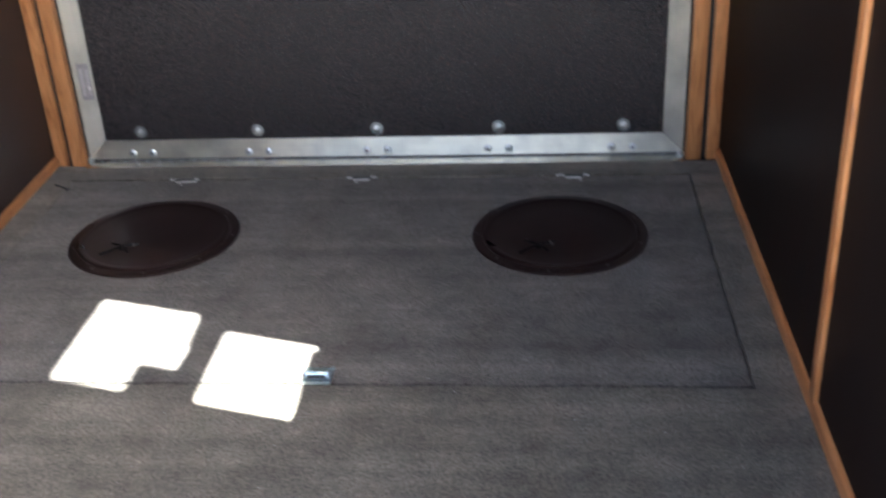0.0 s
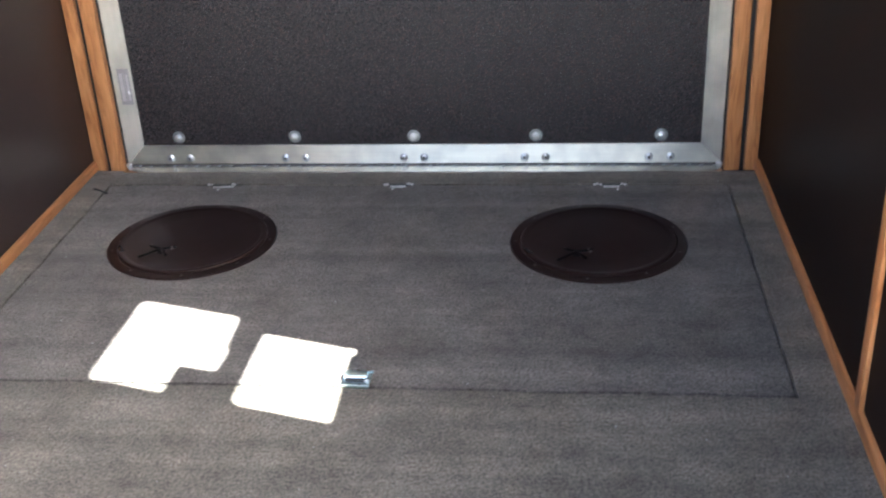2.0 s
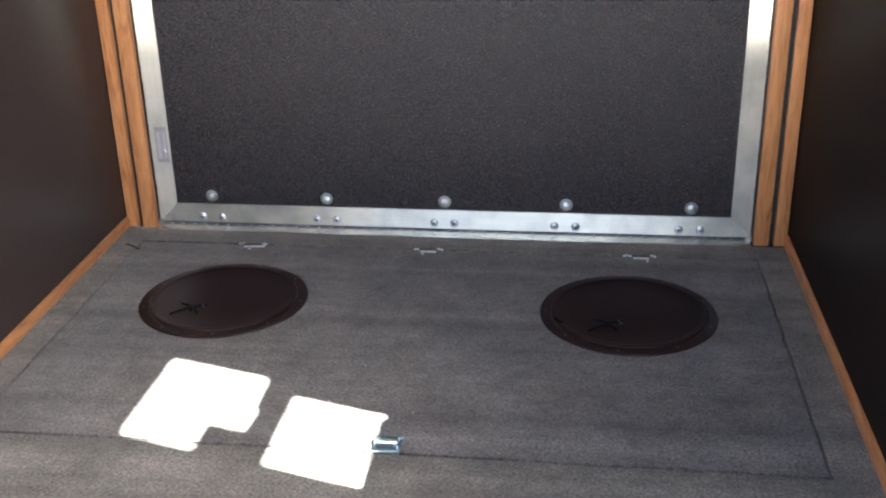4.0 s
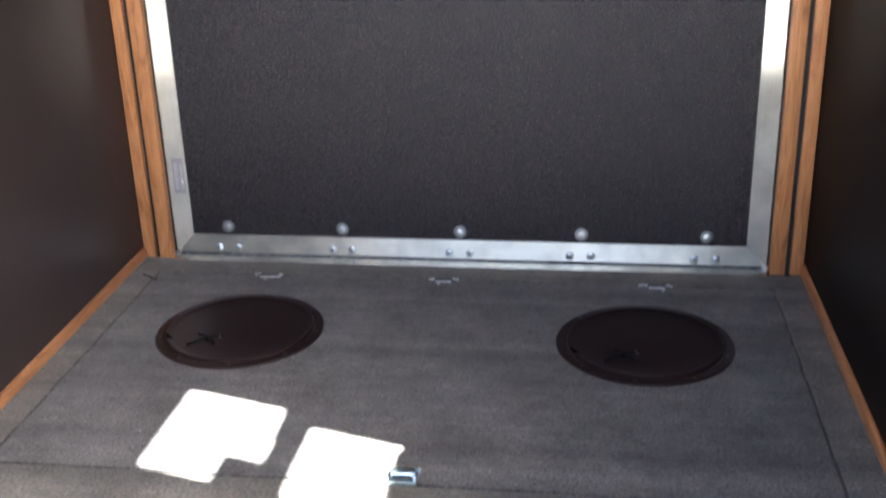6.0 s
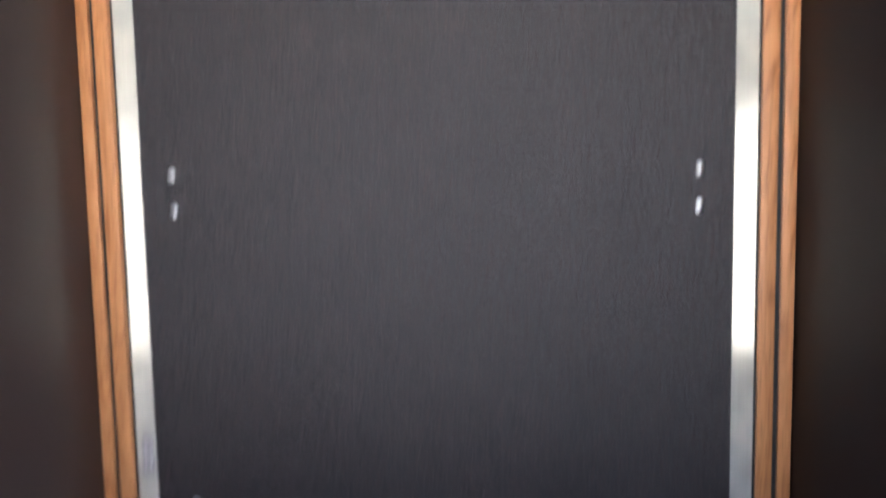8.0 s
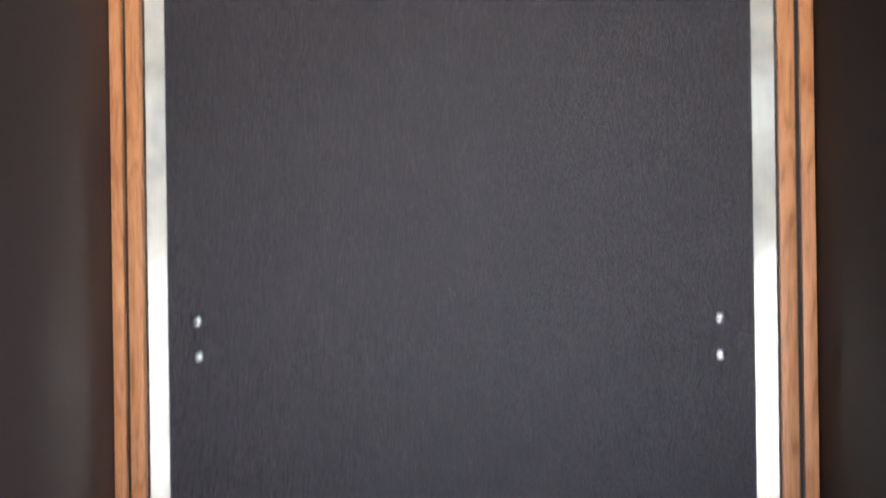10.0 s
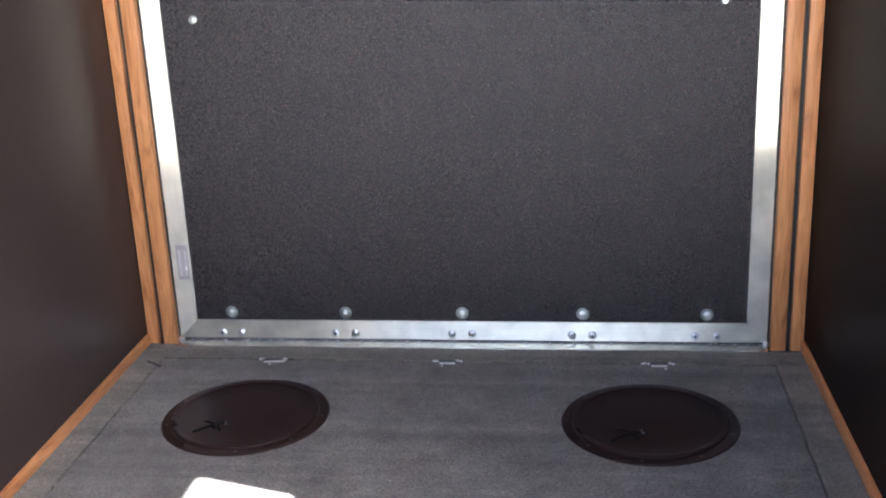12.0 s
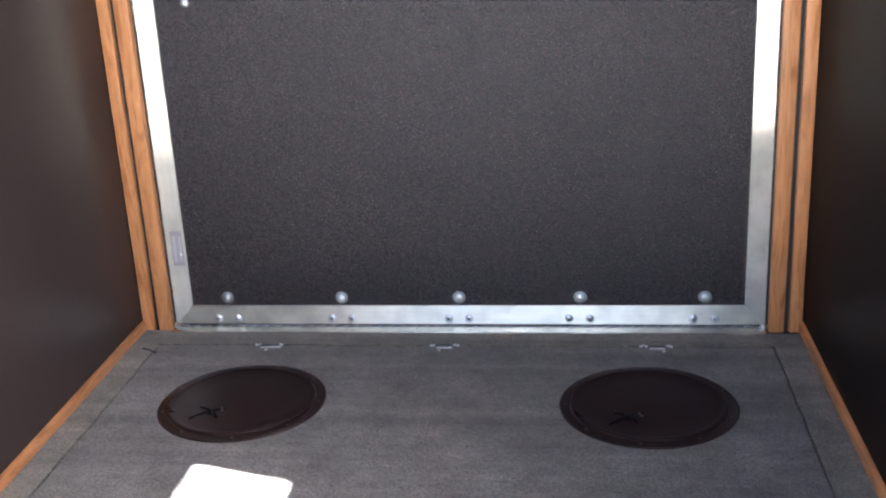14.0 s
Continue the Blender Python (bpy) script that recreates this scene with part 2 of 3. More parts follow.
def mesh_of(name, bm, material, smooth=35):
    me = bpy.data.meshes.new(name)
    bm.normal_update()
    bm.to_mesh(me)
    bm.free()
    me.materials.append(material)
    if smooth:
        me.polygons.foreach_set("use_smooth", [True] * len(me.polygons))
        me.set_sharp_from_angle(angle=radians(smooth))
    return me


def part(name, bm, material, parent, label=""):
    ob = new(name, bm if isinstance(bm, bpy.types.Mesh) else mesh_of(name, bm, material))
    ob.parent = parent
    return tagged(ob, label)


def structure(name, bm, material, label, category):
    return tagged(new(name, mesh_of(name, bm, material)), label, category, kind="structure")


def rounded(points, r, seg=5):
    """The outline with its corners rounded."""
    out = []
    n = len(points)
    for i in range(n):
        p, a, b = (Vector(points[k % n]) for k in (i, i - 1, i + 1))
        u, v = (a - p), (b - p)
        d = min(r, u.length * 0.45, v.length * 0.45)
        s, e = p + u.normalized() * d, p + v.normalized() * d
        for k in range(seg + 1):
            t = k / seg
            out.append(tuple(s * (1 - t) ** 2 + p * 2 * t * (1 - t) + e * t ** 2))
    return out


def pierced(outline, holes, depth):
    """A plate in x, y with holes, as a bmesh."""
    cu = bpy.data.curves.new("plate", "CURVE")
    cu.dimensions, cu.fill_mode, cu.extrude = "2D", "BOTH", depth / 2
    for pts in (outline, *holes):
        sp = cu.splines.new("POLY")
        sp.points.add(len(pts) - 1)
        for q, (x, y) in zip(sp.points, pts):
            q.co = (x, y, 0, 1)
        sp.use_cyclic_u = True
    ob = bpy.data.objects.new("plate", cu)
    scene.collection.objects.link(ob)
    dg = bpy.context.evaluated_depsgraph_get()
    me = bpy.data.meshes.new_from_object(ob.evaluated_get(dg))
    bm = bmesh.new()
    bm.from_mesh(me)
    bpy.data.objects.remove(ob)
    bpy.data.curves.remove(cu)
    bpy.data.meshes.remove(me)
    bmesh.ops.remove_doubles(bm, verts=bm.verts[:], dist=1e-5)
    return bm


TO_BACK = Matrix(((1, 0, 0, 0), (0, 0, -1, 0), (0, 1, 0, 0), (0, 0, 0, 1)))   # local z becomes -y, local y becomes z

# ---- the shell ----
HALF = 0.632          # half the clear width
EDGE = -1.76          # rear end of the platform, at the open tailgate
TOP = 1.62
YARD = -0.9           # the ground outside
DOOR_TOP = 1.44
LINTEL = 1.40         # underside of the header over the tailgate opening

structure("ground", bm_box(-400, 400, -400, 400, YARD - 0.1, YARD), GROUND, "pale sunlit gravel yard outside", "ground")
structure("ceiling", bm_box(-0.7, 0.7, EDGE, 0.1, TOP, TOP + 0.05), CEILING, "tan board ceiling", "ceiling")
TOE = 0.037           # the west wall runs a little inwards, in metres per metre
SKEW = Matrix.Translation((-HALF, 0, 0)) @ Matrix.Rotation(math.atan(TOE), 4, "Z") @ Matrix.Translation((HALF, 0, 0))
# the stronger light on this wall is put into its paler laminate
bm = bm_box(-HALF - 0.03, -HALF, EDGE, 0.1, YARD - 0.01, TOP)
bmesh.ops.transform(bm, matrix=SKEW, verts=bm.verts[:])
structure("wall_west", bm, WALL_SHINY_LIT, "dark brown glossy laminate side wall", "wall")
structure("wall_south", bm_box(-HALF - 0.03, HALF + 0.03, EDGE - 0.04, EDGE - 0.002, LINTEL, TOP + 0.05), CEILING, "tan header over the open tailgate", "wall")
structure("wall_north", bm_join(
    bm_box(-HALF, HALF, 0.0, 0.1, DOOR_TOP + 0.03, TOP),
    bm_box(-HALF, HALF, 0.0045, 0.1, YARD - 0.01, 0.0055),
    bm_box(-0.572, 0.572, 0.034, 0.1, 0.0055, DOOR_TOP + 0.03),
    bm_box(-HALF, -0.572, 0.02, 0.1, 0.0055, DOOR_TOP + 0.03),
    bm_box(0.572, HALF, 0.02, 0.1, 0.0055, DOOR_TOP + 0.03)), WALL_SHADED, "dark end wall round the hatch door", "wall")

# the wall with the small two-pane window
rise = math.sqrt(1 + SLANT ** 2) * math.tan(SUN_EL)
UP0, UP1 = 0.8055 * rise, 0.984 * rise
LO0, LO1 = 0.634 * rise, 0.775 * rise
PANE_UP = [(-0.999, UP1), (-0.793, UP1), (-0.793, UP0 + 0.013), (-0.873, UP0 + 0.009), (-0.877, UP0 + 0.002), (-0.908, UP0 + 0.002), (-0.912, UP0 + 0.005), (-0.999, UP0 + 0.004)]
PANE_LO = [(-0.994, LO1), (-0.825, LO1), (-0.825, LO0 - 0.009), (-0.836, LO0 - 0.009), (-0.839, LO0), (-0.994, LO0 - 0.006)]
WIN = [(-1.035, UP1 + 0.04), (-0.750, UP1 + 0.04), (-0.750, LO0 - 0.04), (-1.035, LO0 - 0.04)]
TO_SIDE = Matrix(((0, 0, 1, 0), (1, 0, 0, 0), (0, 1, 0, 0), (0, 0, 0, 1)))      # local x becomes y, local y becomes z
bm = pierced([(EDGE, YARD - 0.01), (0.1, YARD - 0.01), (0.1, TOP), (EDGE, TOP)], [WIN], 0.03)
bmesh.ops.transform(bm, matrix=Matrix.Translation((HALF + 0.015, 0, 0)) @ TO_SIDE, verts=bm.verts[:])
structure("wall_east", bm, WALL_SHADED, "dark brown glossy laminate side wall with a small window", "wall")

window = tagged(new("window_1"), "small two-pane window in a black frame", "window", kind="structure")
bm = pierced(WIN, [rounded(PANE_UP, 0.012), rounded(PANE_LO, 0.012)], 0.012)
bmesh.ops.transform(bm, matrix=Matrix.Translation((HALF + 0.006, 0, 0)) @ TO_SIDE, verts=bm.verts[:])
part("window_frame", bm, SEAL, window)
for a, b, c, d in ((-1.005, -0.785, UP0 - 0.006, UP1 + 0.006), (-1.0, -0.818, LO0 - 0.006, LO1 + 0.006)):
    part("pane", bm_box(HALF + 0.013, HALF + 0.017, a, b, c, d), GLASS, window, "grey tinted glass pane")
part("latch", bm_box(HALF + 0.0008, HALF + 0.0125, -1.010, -0.933, UP0 - 0.012, UP0 + 0.081, 0.002), SEAL, window, "black catch block")
# ---- the carpeted platform ----
LX0, LX1, LY0, LY1 = -0.567, 0.567, -0.741, -0.0905     # the lid in the platform
LXF = -0.549                                            # its west front corner, drawn in like the wall
HATCHES = ((-0.3315, -0.3235), (0.3365, -0.3195))
RIM = 0.142


def wavy(x0, y0, x1, y1, n, amp):
    """A hand-cut straight edge."""
    out = []
    for i in range(n):
        t = i / n
        w = amp * noise.noise((x0 * 3 + t * 23, y0 * 5, 0.3))
        dx, dy = x1 - x0, y1 - y0
        q = math.hypot(dx, dy)
        out.append((x0 + dx * t - dy / q * w, y0 + dy * t + dx / q * w))
    return out


def ragged(x0, x1, y0, y1, amp=0.0017):
    f = x0 + LXF - LX0
    return (wavy(f, y0, x1, y0, 70, amp) + wavy(x1, y0, x1, y1, 45, amp)
            + wavy(x1, y1, x0, y1, 70, amp) + wavy(x0, y1, f, y0, 45, amp))


bm = pierced([(-HALF - EDGE * TOE, EDGE), (HALF, EDGE), (HALF, -0.027), (0.5715, -0.0265), (0.568, -0.027), (-0.568, -0.027), (-0.5715, -0.019), (-HALF, -0.017)],
             [[(-0.623, -0.0445), (-0.605, -0.0385), (-0.5875, -0.0335), (-0.5875, -0.0295), (-0.606, -0.0345), (-0.623, -0.0395)], ragged(LX0 - 0.0035, LX1 + 0.0040, LY0 - 0.0058, LY1 + 0.0052, 0.0024)], 0.008)
bmesh.ops.translate(bm, vec=(0, 0, -0.004), verts=bm.verts[:])
platform = structure("platform", bm, CARPET, "charcoal grey carpeted raised platform", "platform")
part("deck", bm_box(-HALF, HALF, EDGE + 0.004, 0.0, -0.05, -0.0082), SEAL, platform, "board under the carpet")
part("front", bm_box(-HALF, HALF, EDGE, EDGE + 0.02, YARD - 0.01, -0.0085), CARPET, platform)

lid = tagged(new("storage_lid"), "charcoal carpeted lid set flush in the platform", "lid")
bm = pierced(ragged(LX0, LX1, LY0, LY1), [], 0.0078)
bmesh.ops.translate(bm, vec=(0, 0, -0.0041), verts=bm.verts[:])
part("carpet", bm, LID_CARPET, lid)


def lid_hinge(x, y, bar, heads, low):
    """A small strap hinge at the rear seam of the lid: a bright bar between two worn ends with screws."""
    x0, x1, tilt = bar
    h = part("hinge", bm_box(-0.031, 0.029, -0.001, 0.0075, 0.0002, 0.0012, 0.0004), TARNISH, lid, "small worn steel hinge on the carpet seam")
    h.matrix_basis = pose(x, y, 0.0)
    bm = bm_box(x0, x1, -0.0022, 0.0022, 0.0006, 0.0034, 0.0007)
    bmesh.ops.transform(bm, matrix=pose(0, -0.0105, 0, 0, 0, tilt), verts=bm.verts[:])
    part("tongue", bm, STEEL, h, "bright bare tongue")
    part("barrel", bm_lathe([(0, -0.016), (0.0024, -0.016), (0.0024, 0.016), (0, 0.016)], 12,
                            Matrix.Translation((0, -0.004, 0.0026)) @ Matrix.Rotation(radians(90), 4, "Y")), TARNISH, h)
    for sx, sy in heads:
        part("screw", bm_lathe([(0.0031, 0), (0.0027, 0.0016), (0.0012, 0.0025), (0, 0.0027)], 10,
                               Matrix.Translation((sx, sy, 0.0012))), STEEL, h)
    part("screw", bm_lathe([(0.0026, 0), (0.0022, 0.0012), (0, 0.0018)], 10, Matrix.Translation((low, -0.0195, 0.0004))), STEEL, h)


lid_hinge(-0.351, -0.0925, (-0.014, 0.025, 5), ((-0.025, 0.0005), (-0.018, 0.001), (0.020, 0.0035), (0.024, 0.001)), -0.002)
lid_hinge(-0.018, -0.0905, (-0.015, 0.014, 2), ((-0.026, -0.001), (-0.021, -0.001), (0.014, 0.001), (0.018, 0.003), (0.024, 0.0005)), -0.009)
lid_hinge(0.365, -0.0905, (-0.014, 0.014, 0), ((-0.029, -0.001), (-0.024, 0.003), (-0.018, -0.001), (0.015, -0.001), (0.020, 0.003), (0.025, -0.001)), 0.011)

# draw latch at the front seam
latch = part("latch", bm_prism(rounded([(0.000, -0.741), (0.037, -0.741), (0.037, -0.711), (0.000, -0.711)], 0.003), 0.0014, Matrix.Translation((0, 0, 0.0003)), 0.0004),
             CHROME, lid, "bright chrome draw latch on the front seam")
arch = [(-0.0085 * math.cos(math.pi * i / 12), 0.0075 * math.sin(math.pi * i / 12)) for i in range(13)]
part("cover", bm_prism(arch, 0.031, Matrix.Translation((0.002, -0.7215, 0.0016)) @ Matrix(((0, 0, 1, 0), (1, 0, 0, 0), (0, 1, 0, 0), (0, 0, 0, 1))), 0.0008), CHROME, latch, "curved chrome cover")
part("keeper", bm_box(0.004, 0.033, -0.7345, -0.7305, 0.0016, 0.0058, 0.0007), TARNISH, latch, "dark keeper slot")
part("lip", bm_box(-0.0005, 0.0375, -0.7465, -0.7425, 0.0004, 0.0052, 0.001), CHROME, latch)
part("cap", bm_lathe([(0.0042, 0), (0.0042, 0.003), (0.003, 0.0052), (0, 0.006)], 14, Matrix.Translation((0.0335, -0.7335, 0.0016))), CHROME, latch)
part("tab", bm_box(0.0325, 0.0385, -0.712, -0.7085, 0.0004, 0.003, 0.0007), CHROME, latch)
for sx, sy in ((0.006, -0.7085), (0.0125, -0.7075), (-0.015, -0.743)):
    part("screw", bm_lathe([(0.0034, 0), (0.0029, 0.0018), (0, 0.0028)], 12, Matrix.Translation((sx, sy, 0.0005))), ZINC, latch)


def hatch(x, y, turn, grip, size):
    """A round screw-down access cover with a low domed lid."""
    h = tagged(new("access_hatch"), "round dark brown plastic access hatch in the carpet", "hatch", "round hatches in the lid")
    part("flange", bm_lathe([(0.112, 0.0002), (RIM, 0.0002), (RIM, 0.0012), (RIM - 0.0016, 0.0028), (0.127, 0.0034), (0.1255, 0.0022), (0.112, 0.002)], 96, cap=False), HATCH, h)
    part("cover", bm_lathe([(0.1245, 0.0018), (0.1245, 0.0048), (0.1232, 0.0062), (0.119, 0.0066), (0.116, 0.0056), (0.112, 0.005),
                            (0.08, 0.0054), (0.04, 0.006), (0, 0.0062)], 96, cap=False), HATCH, h, "low domed cover")
    for i in range(9):
        a = radians(i * 40 + turn)
        part("screw", bm_lathe([(0.0022, 0), (0.002, 0.0008), (0, 0.0012)], 10,
                               Matrix.Translation((0.1325 * math.cos(a), 0.1325 * math.sin(a), 0.0031))), DULL, h)
    gx, gy = grip
    pin = part("grip", bm_lathe([(0.0075, 0), (0.0075, 0.002), (0.005, 0.003), (0.005, 0.006), (0, 0.007)], 16, Matrix.Translation((gx, gy, 0.0054))), GRIP, h, "black wire-sprung twist grip")
    for ang, tilt, length in ((222, 6, 0.04), (158, -8, 0.022), (12, -6, 0.026), (-52, 12, 0.024)):
        part("arm", bm_box(0, length, -0.0019, 0.0019, -0.0017, 0.0017, 0.0007), GRIP, pin).matrix_basis = pose(gx, gy, 0.0108, 0, tilt * 0.5, ang)
    # small metal dots added in place of the glints on the grip
    for dx, dy in ((-0.018, 0.008), (0.018, 0.004), (0.021, -0.004)):
        part("rivet", bm_lathe([(0.0026, 0), (0.002, 0.0016), (0, 0.002)], 10, Matrix.Translation((gx + dx, gy + dy, 0.0122))), DULL, pin)
    h.matrix_basis = pose(x, y, 0.0) @ Matrix.Diagonal((size, size, 1, 1))
    return h


hatch(*HATCHES[0], 0, (-0.037, -0.052), 0.988)
hatch(*HATCHES[1], 22, (-0.034, -0.056), 0.992)

# ---- the fold-down hatch door ----
AX0, AX1, AZ0 = 0.529, 0.567, 0.0065
door = tagged(new("door_1"), "black textured fold-down door in an aluminium frame", "door", kind="structure")
part("panel", bm_box(-0.562, 0.562, 0.004, 0.03, 0.014, DOOR_TOP - 0.004), PANEL, door, "black textured panel")


def rail(points, material, label):
    """A mitred flat of the frame, its outline given in x and z."""
    bm = bm_prism(points, 0.004, TO_BACK, 0.0006)
    bmesh.ops.translate(bm, vec=(0, 0.0036, 0), verts=bm.verts[:])
    part("frame_rail", bm, material, door, label)


M = 0.0002
Z1 = AZ0 + AX1 - AX0
rail([(-AX1, AZ0 + M), (-AX0 - M, Z1 + M), (-AX0, DOOR_TOP - 0.038), (-AX1, DOOR_TOP)], ALU_SIDE, "bare extruded aluminium upright")
rail([(AX1, AZ0 + M), (AX1, DOOR_TOP), (AX0, DOOR_TOP - 0.038), (AX0 + M, Z1 + M)], ALU_SIDE, "bare extruded aluminium upright")
rail([(-AX1 + M, AZ0), (AX1 - M, AZ0), (AX0, Z1), (-AX0, Z1)], ALU_BASE, "scuffed aluminium bottom rail")
rail([(-AX1 + 0.001, DOOR_TOP), (-AX0 + 0.001, DOOR_TOP - 0.038), (AX0 - 0.001, DOOR_TOP - 0.038), (AX1 - 0.001, DOOR_TOP)], ALU_BASE, "bare aluminium top rail")

washer = mesh_of("washer", bm_lathe([(0.0045, 0), (0.0118, 0), (0.0122, 0.0006), (0.0118, 0.0016), (0.0045, 0.0018)], 28, TO_BACK, cap=False), WASHER)
nut = mesh_of("nut", bm_lathe([(0.0072, 0), (0.0072, 0.0045), (0.006, 0.0062), (0.0042, 0.0068), (0.004, 0.009), (0, 0.0098)], 18, TO_BACK), ZINC)
for i in range(5):
    x = (i - 2) * 0.2286
    w = part("bolt_washer", washer, None, door, "zinc fender washer")
    w.location = (x, 0.004, 0.0602)
    n = part("bolt_head", nut, None, w)
    n.location = (0, -0.0016, 0)
    n.rotation_euler = (0, radians(17 * i), 0)

screw_head = mesh_of("screw", bm_lathe([(0.0078, 0), (0.0076, 0.0012), (0.006, 0.0028), (0.0032, 0.0036), (0.0026, 0.0026), (0, 0.0026)], 20, TO_BACK), ZINC)
recess = mesh_of("recess", bm_join(bm_box(-0.0034, 0.0034, -0.0041, -0.003, -0.0009, 0.0009), bm_box(-0.0009, 0.0009, -0.00415, -0.003, -0.0034, 0.0034)), TARNISH, 0)
for i in range(5):
    x = (i - 2) * 0.2286
    for dx in (-0.021, 0.018):
        q = part("screw", screw_head, None, door)
        q.location = (x + dx, -0.0004, 0.0187)
        part("recess", recess, None, q, "dark cross recess").rotation_euler = (0, radians(23 * i + 900 * dx), 0)
for sx, z in ((-0.470, 0.627), (-0.472, 0.692), (0.4715, 0.630), (0.4715, 0.694)):
    part("fastener", nut, None, door, "bright fastener head").location = (sx, 0.004, z)

tape = part("sticker", bm_box(-0.556, -0.533, -0.0012, -0.0006, 0.129, 0.199), STICKER, door, "pale blue label film")
for x0, x1, z0, z1 in ((-0.5525, -0.5462, 0.136, 0.190), (-0.5435, -0.5425, 0.134, 0.192), (-0.540, -0.5362, 0.137, 0.188)):
    part("print_bar", bm_box(x0, x1, -0.0017, -0.0013, z0, z1), STICKER_INK, tape)

# continuous hinge along the door's foot
piano = tagged(new("piano_hinge"), "long bright continuous hinge under the door", "hinge")
bm = bm_box(-0.566, 0.566, -0.0285, -0.0095, -0.0045, 0.0008, 0.0005)
for v in bm.verts:
    if v.co.z > 0:
        v.co.z += 0.18 * (v.co.y + 0.0285)      # it slopes down to the carpet
part("leaf", bm, ALU_LEAF, piano, "flat bright lower leaf")
PITCH = 0.0228
n_k = int(1.128 / PITCH)
knuckle = mesh_of("knuckle", bm_lathe([(0.0014, -PITCH * 0.47), (0.0027, -PITCH * 0.47), (0.0031, -PITCH * 0.44), (0.0031, PITCH * 0.44), (0.0027, PITCH * 0.47), (0.0014, PITCH * 0.47)], 14,
                                       Matrix.Rotation(radians(90), 4, "Y")), KNUCKLE)
# bright slivers standing in for the slanted highlights at the knuckle splits
lip = mesh_of("lip", bm_box(-0.0052, 0.0052, -0.0011, 0.0011, -0.0006, 0.0006, 0.0003), WASHER)
for i in range(n_k):
    x = -0.564 + PITCH * (i + 0.5)
    part("knuckle", knuckle, None, piano).location = (x, -0.0026, 0.0031)
    q = part("lip", lip, None, piano)
    q.location = (x + PITCH * 0.5, -0.0082, 0.0048)
    q.rotation_euler = (0, radians(-27), radians(14))
part("pin", bm_lathe([(0, -0.566), (0.0013, -0.566), (0.0013, 0.566), (0, 0.566)], 10,
                     Matrix.Translation((0, -0.0026, 0.0031)) @ Matrix.Rotation(radians(90), 4, "Y")), STEEL, piano)
for sx in (-0.563, 0.563):
    part("weld", bm_lathe([(0.0055, 0), (0.006, 0.004), (0.003, 0.008), (0, 0.009)], 10,
                          Matrix.Translation((sx, -0.004, 0.006)) @ TO_BACK), ZINC, piano, "bright weld blob")

# ---- oak trim ----
OAK_F = -0.016


def upright(x0, x1, label):
    structure("trim", bm_box(x0, x1, OAK_F, 0.0195, -0.003, DOOR_TOP + 0.03, 0.0012), OAK_Z, label, "trim")


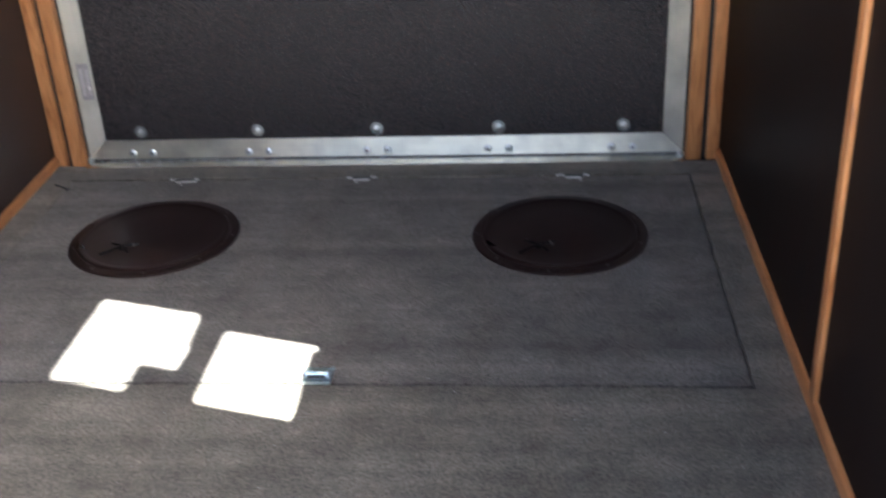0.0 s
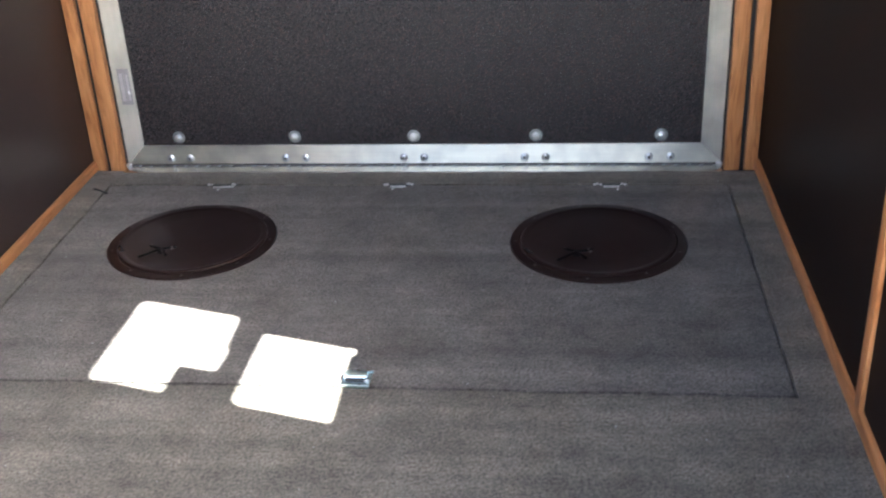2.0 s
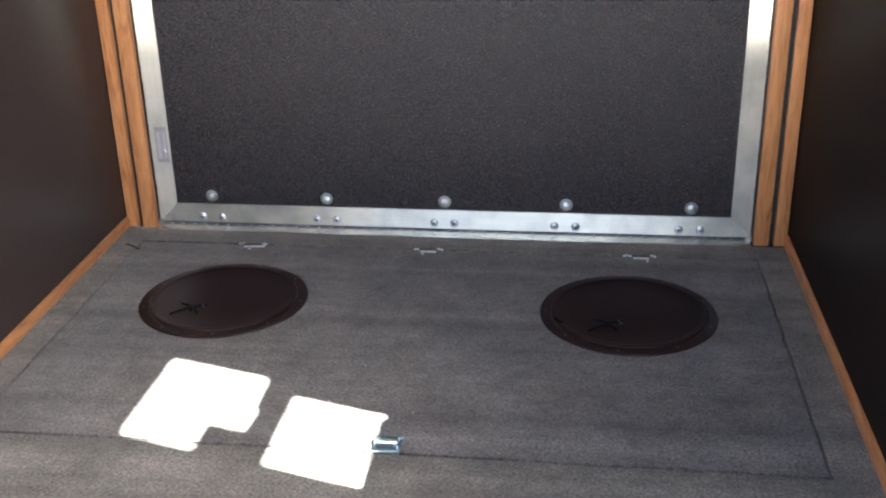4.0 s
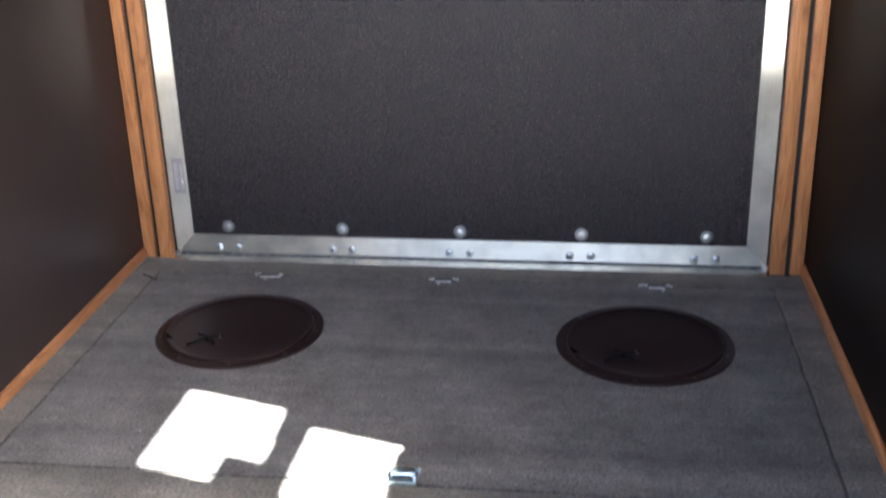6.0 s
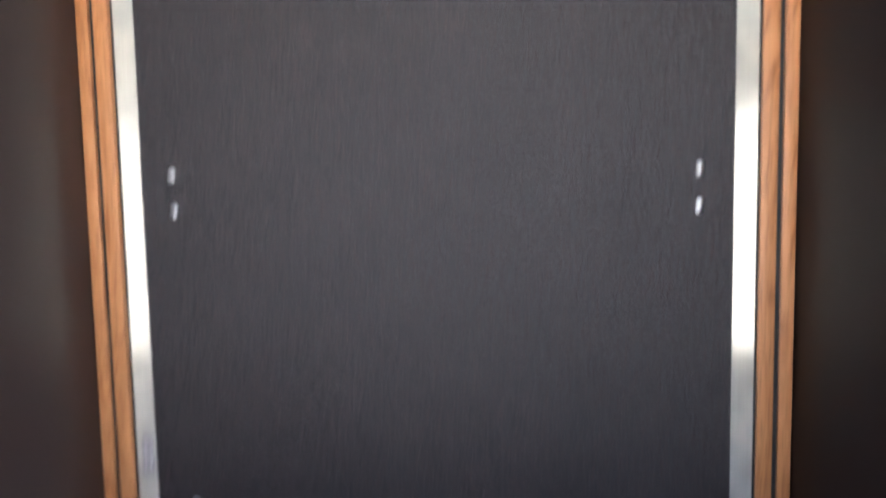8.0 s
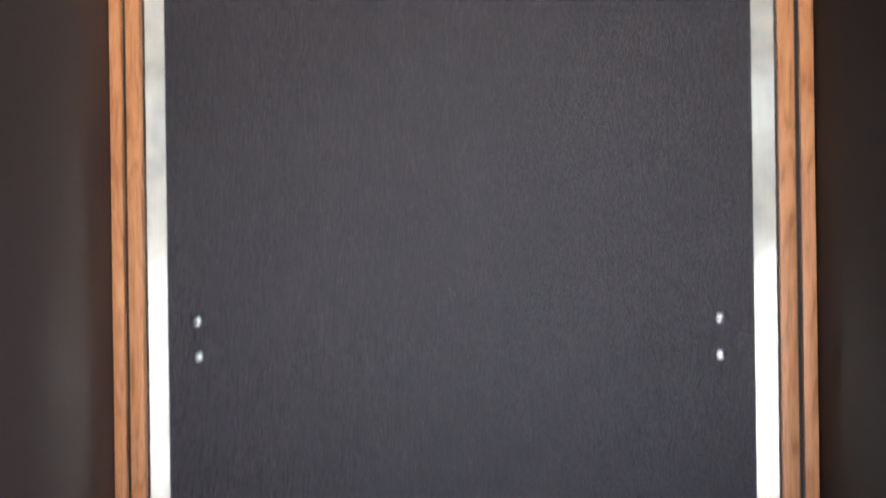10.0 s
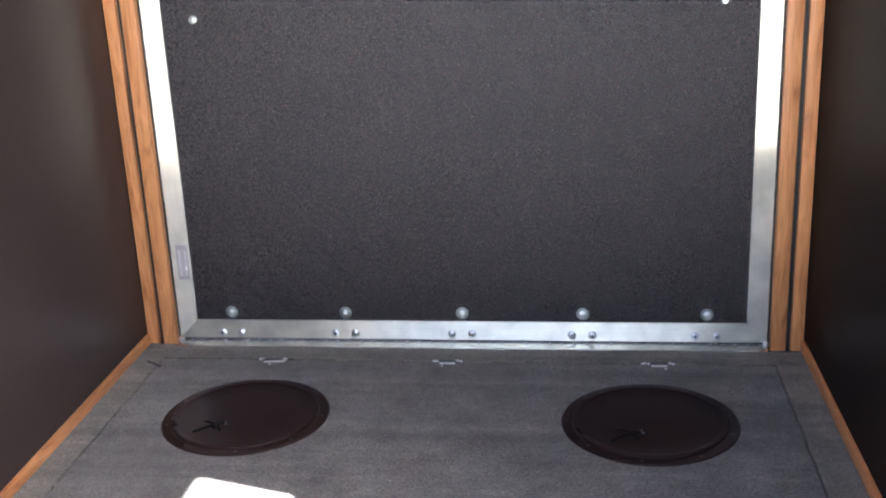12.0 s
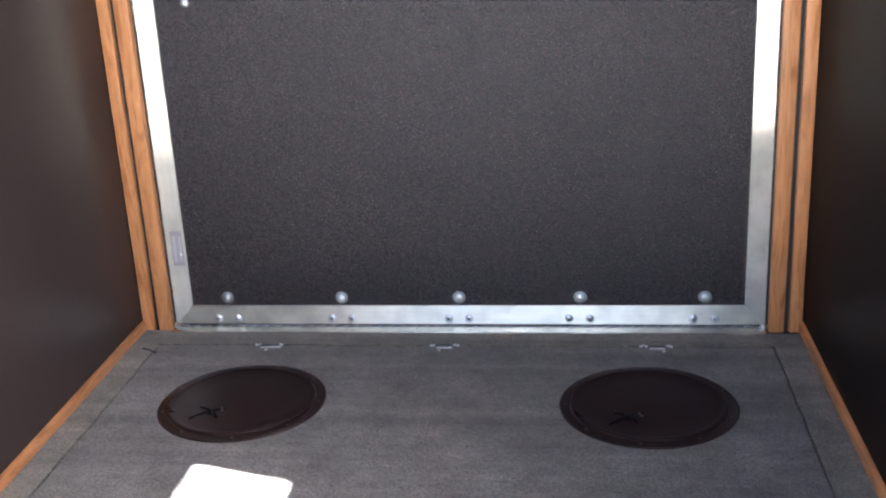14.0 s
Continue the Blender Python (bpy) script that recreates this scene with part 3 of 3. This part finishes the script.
for s in (-1, 1):
    a, b = sorted((s * 0.5705, s * 0.5975))
    upright(a, b, "honey oak strip beside the aluminium door frame")
    a, b = sorted((s * 0.6065, s * 0.6295))
    upright(a, b, "honey oak corner strip against the side wall")
    a, b = sorted((s * 0.598, s * 0.606))
    structure("trim", bm_box(a, b, -0.007, 0.0195, -0.003, DOOR_TOP + 0.03), SEAL, "black rubber strip between the oak strips", "seal")
    # crushed foam between frame and oak
    bm = bmesh.new()
    rows = []
    for i in range(161):
        z = 0.004 + i * (DOOR_TOP - 0.01) / 160
        j = 0.0011 * noise.noise((z * 60, s, 0.0)) + 0.0009 * noise.noise((z * 190, s, 5.0))
        rows.append([bm.verts.new((s * (0.5662 + j), y, z)) for y in (0.012, -0.0012)] + [bm.verts.new((s * 0.5703, y, z)) for y in (-0.0012, 0.012)])
    for p, q in zip(rows, rows[1:]):
        for i in range(4):
            bm.faces.new((p[i], p[(i + 1) % 4], q[(i + 1) % 4], q[i]))
    bm.faces.new(rows[0]), bm.faces.new(rows[-1])
    bmesh.ops.recalc_face_normals(bm, faces=bm.faces[:])
    structure("trim", bm, SEAL, "ragged black foam seal beside the door frame", "seal")
    # base moulding along the side wall
    out = [(0.0, 0.0), (0.0, 0.0185), (0.0030, 0.0185), (0.0058, 0.0172), (0.0074, 0.0142), (0.0080, 0.0095), (0.0080, 0.0)]
    bm = bm_prism(out, -EDGE - 0.014, Matrix(((-s, 0, 0, s * HALF), (0, 0, 1, EDGE), (0, 1, 0, 0.0004), (0, 0, 0, 1))), 0.0006)
    if s < 0:
        bmesh.ops.transform(bm, matrix=SKEW, verts=bm.verts[:])
    structure("baseboard", bm, OAK_Y, "honey oak base moulding along the carpet", "baseboard")
structure("trim", bm_box(-0.6295, 0.6295, OAK_F, -0.0005, DOOR_TOP + 0.0305, DOOR_TOP + 0.062, 0.0012), OAK_X, "honey oak strip over the door", "trim")
structure("trim", bm_box(0.6255, HALF - 0.0002, -0.800, -0.777, 0.0004, LO0 - 0.042, 0.0018), OAK_Z, "honey oak batten on the black side wall", "trim")

# ---- small things ----
wire = bpy.data.curves.new("wire", "CURVE")
wire.dimensions, wire.bevel_depth, wire.bevel_resolution = "3D", 0.0016, 2
sp = wire.splines.new("POLY")
wp = [(-0.594, -0.109, 0.0012), (-0.587, -0.113, 0.0018), (-0.578, -0.118, 0.002), (-0.569, -0.125, 0.002), (-0.5625, -0.131, 0.0018), (-0.5605, -0.126, 0.0012)]
sp.points.add(len(wp) - 1)
for q, c in zip(sp.points, wp):
    q.co = (*c, 1)
wire.materials.append(SEAL)
tmp = bpy.data.objects.new("wire", wire)
scene.collection.objects.link(tmp)
me = bpy.data.meshes.new_from_object(tmp.evaluated_get(bpy.context.evaluated_depsgraph_get()))
bpy.data.objects.remove(tmp)
tagged(new("wire_scrap", me), "short black wire end lying on the carpet", "wire")

rng = random.Random(7)
bm = bmesh.new()
for i in range(95):
    x, y = rng.uniform(-0.6, 0.6), rng.uniform(-1.2, -0.04)
    if any(math.hypot(x - a, y - b) < RIM + 0.004 for a, b in HATCHES):
        continue
    r = rng.choice((0.0005, 0.0006, 0.0007, 0.0009))
    bmesh.ops.create_icosphere(bm, subdivisions=1, radius=r, matrix=pose(x, y, 0.0003, 0, 0, rng.uniform(0, 180)) @ Matrix.Diagonal((rng.uniform(1, 2.6), 1, 0.6, 1)))
tagged(new("lint", mesh_of("lint", bm, LINT)), "pale specks of lint on the carpet", "lint", kind="stuff")
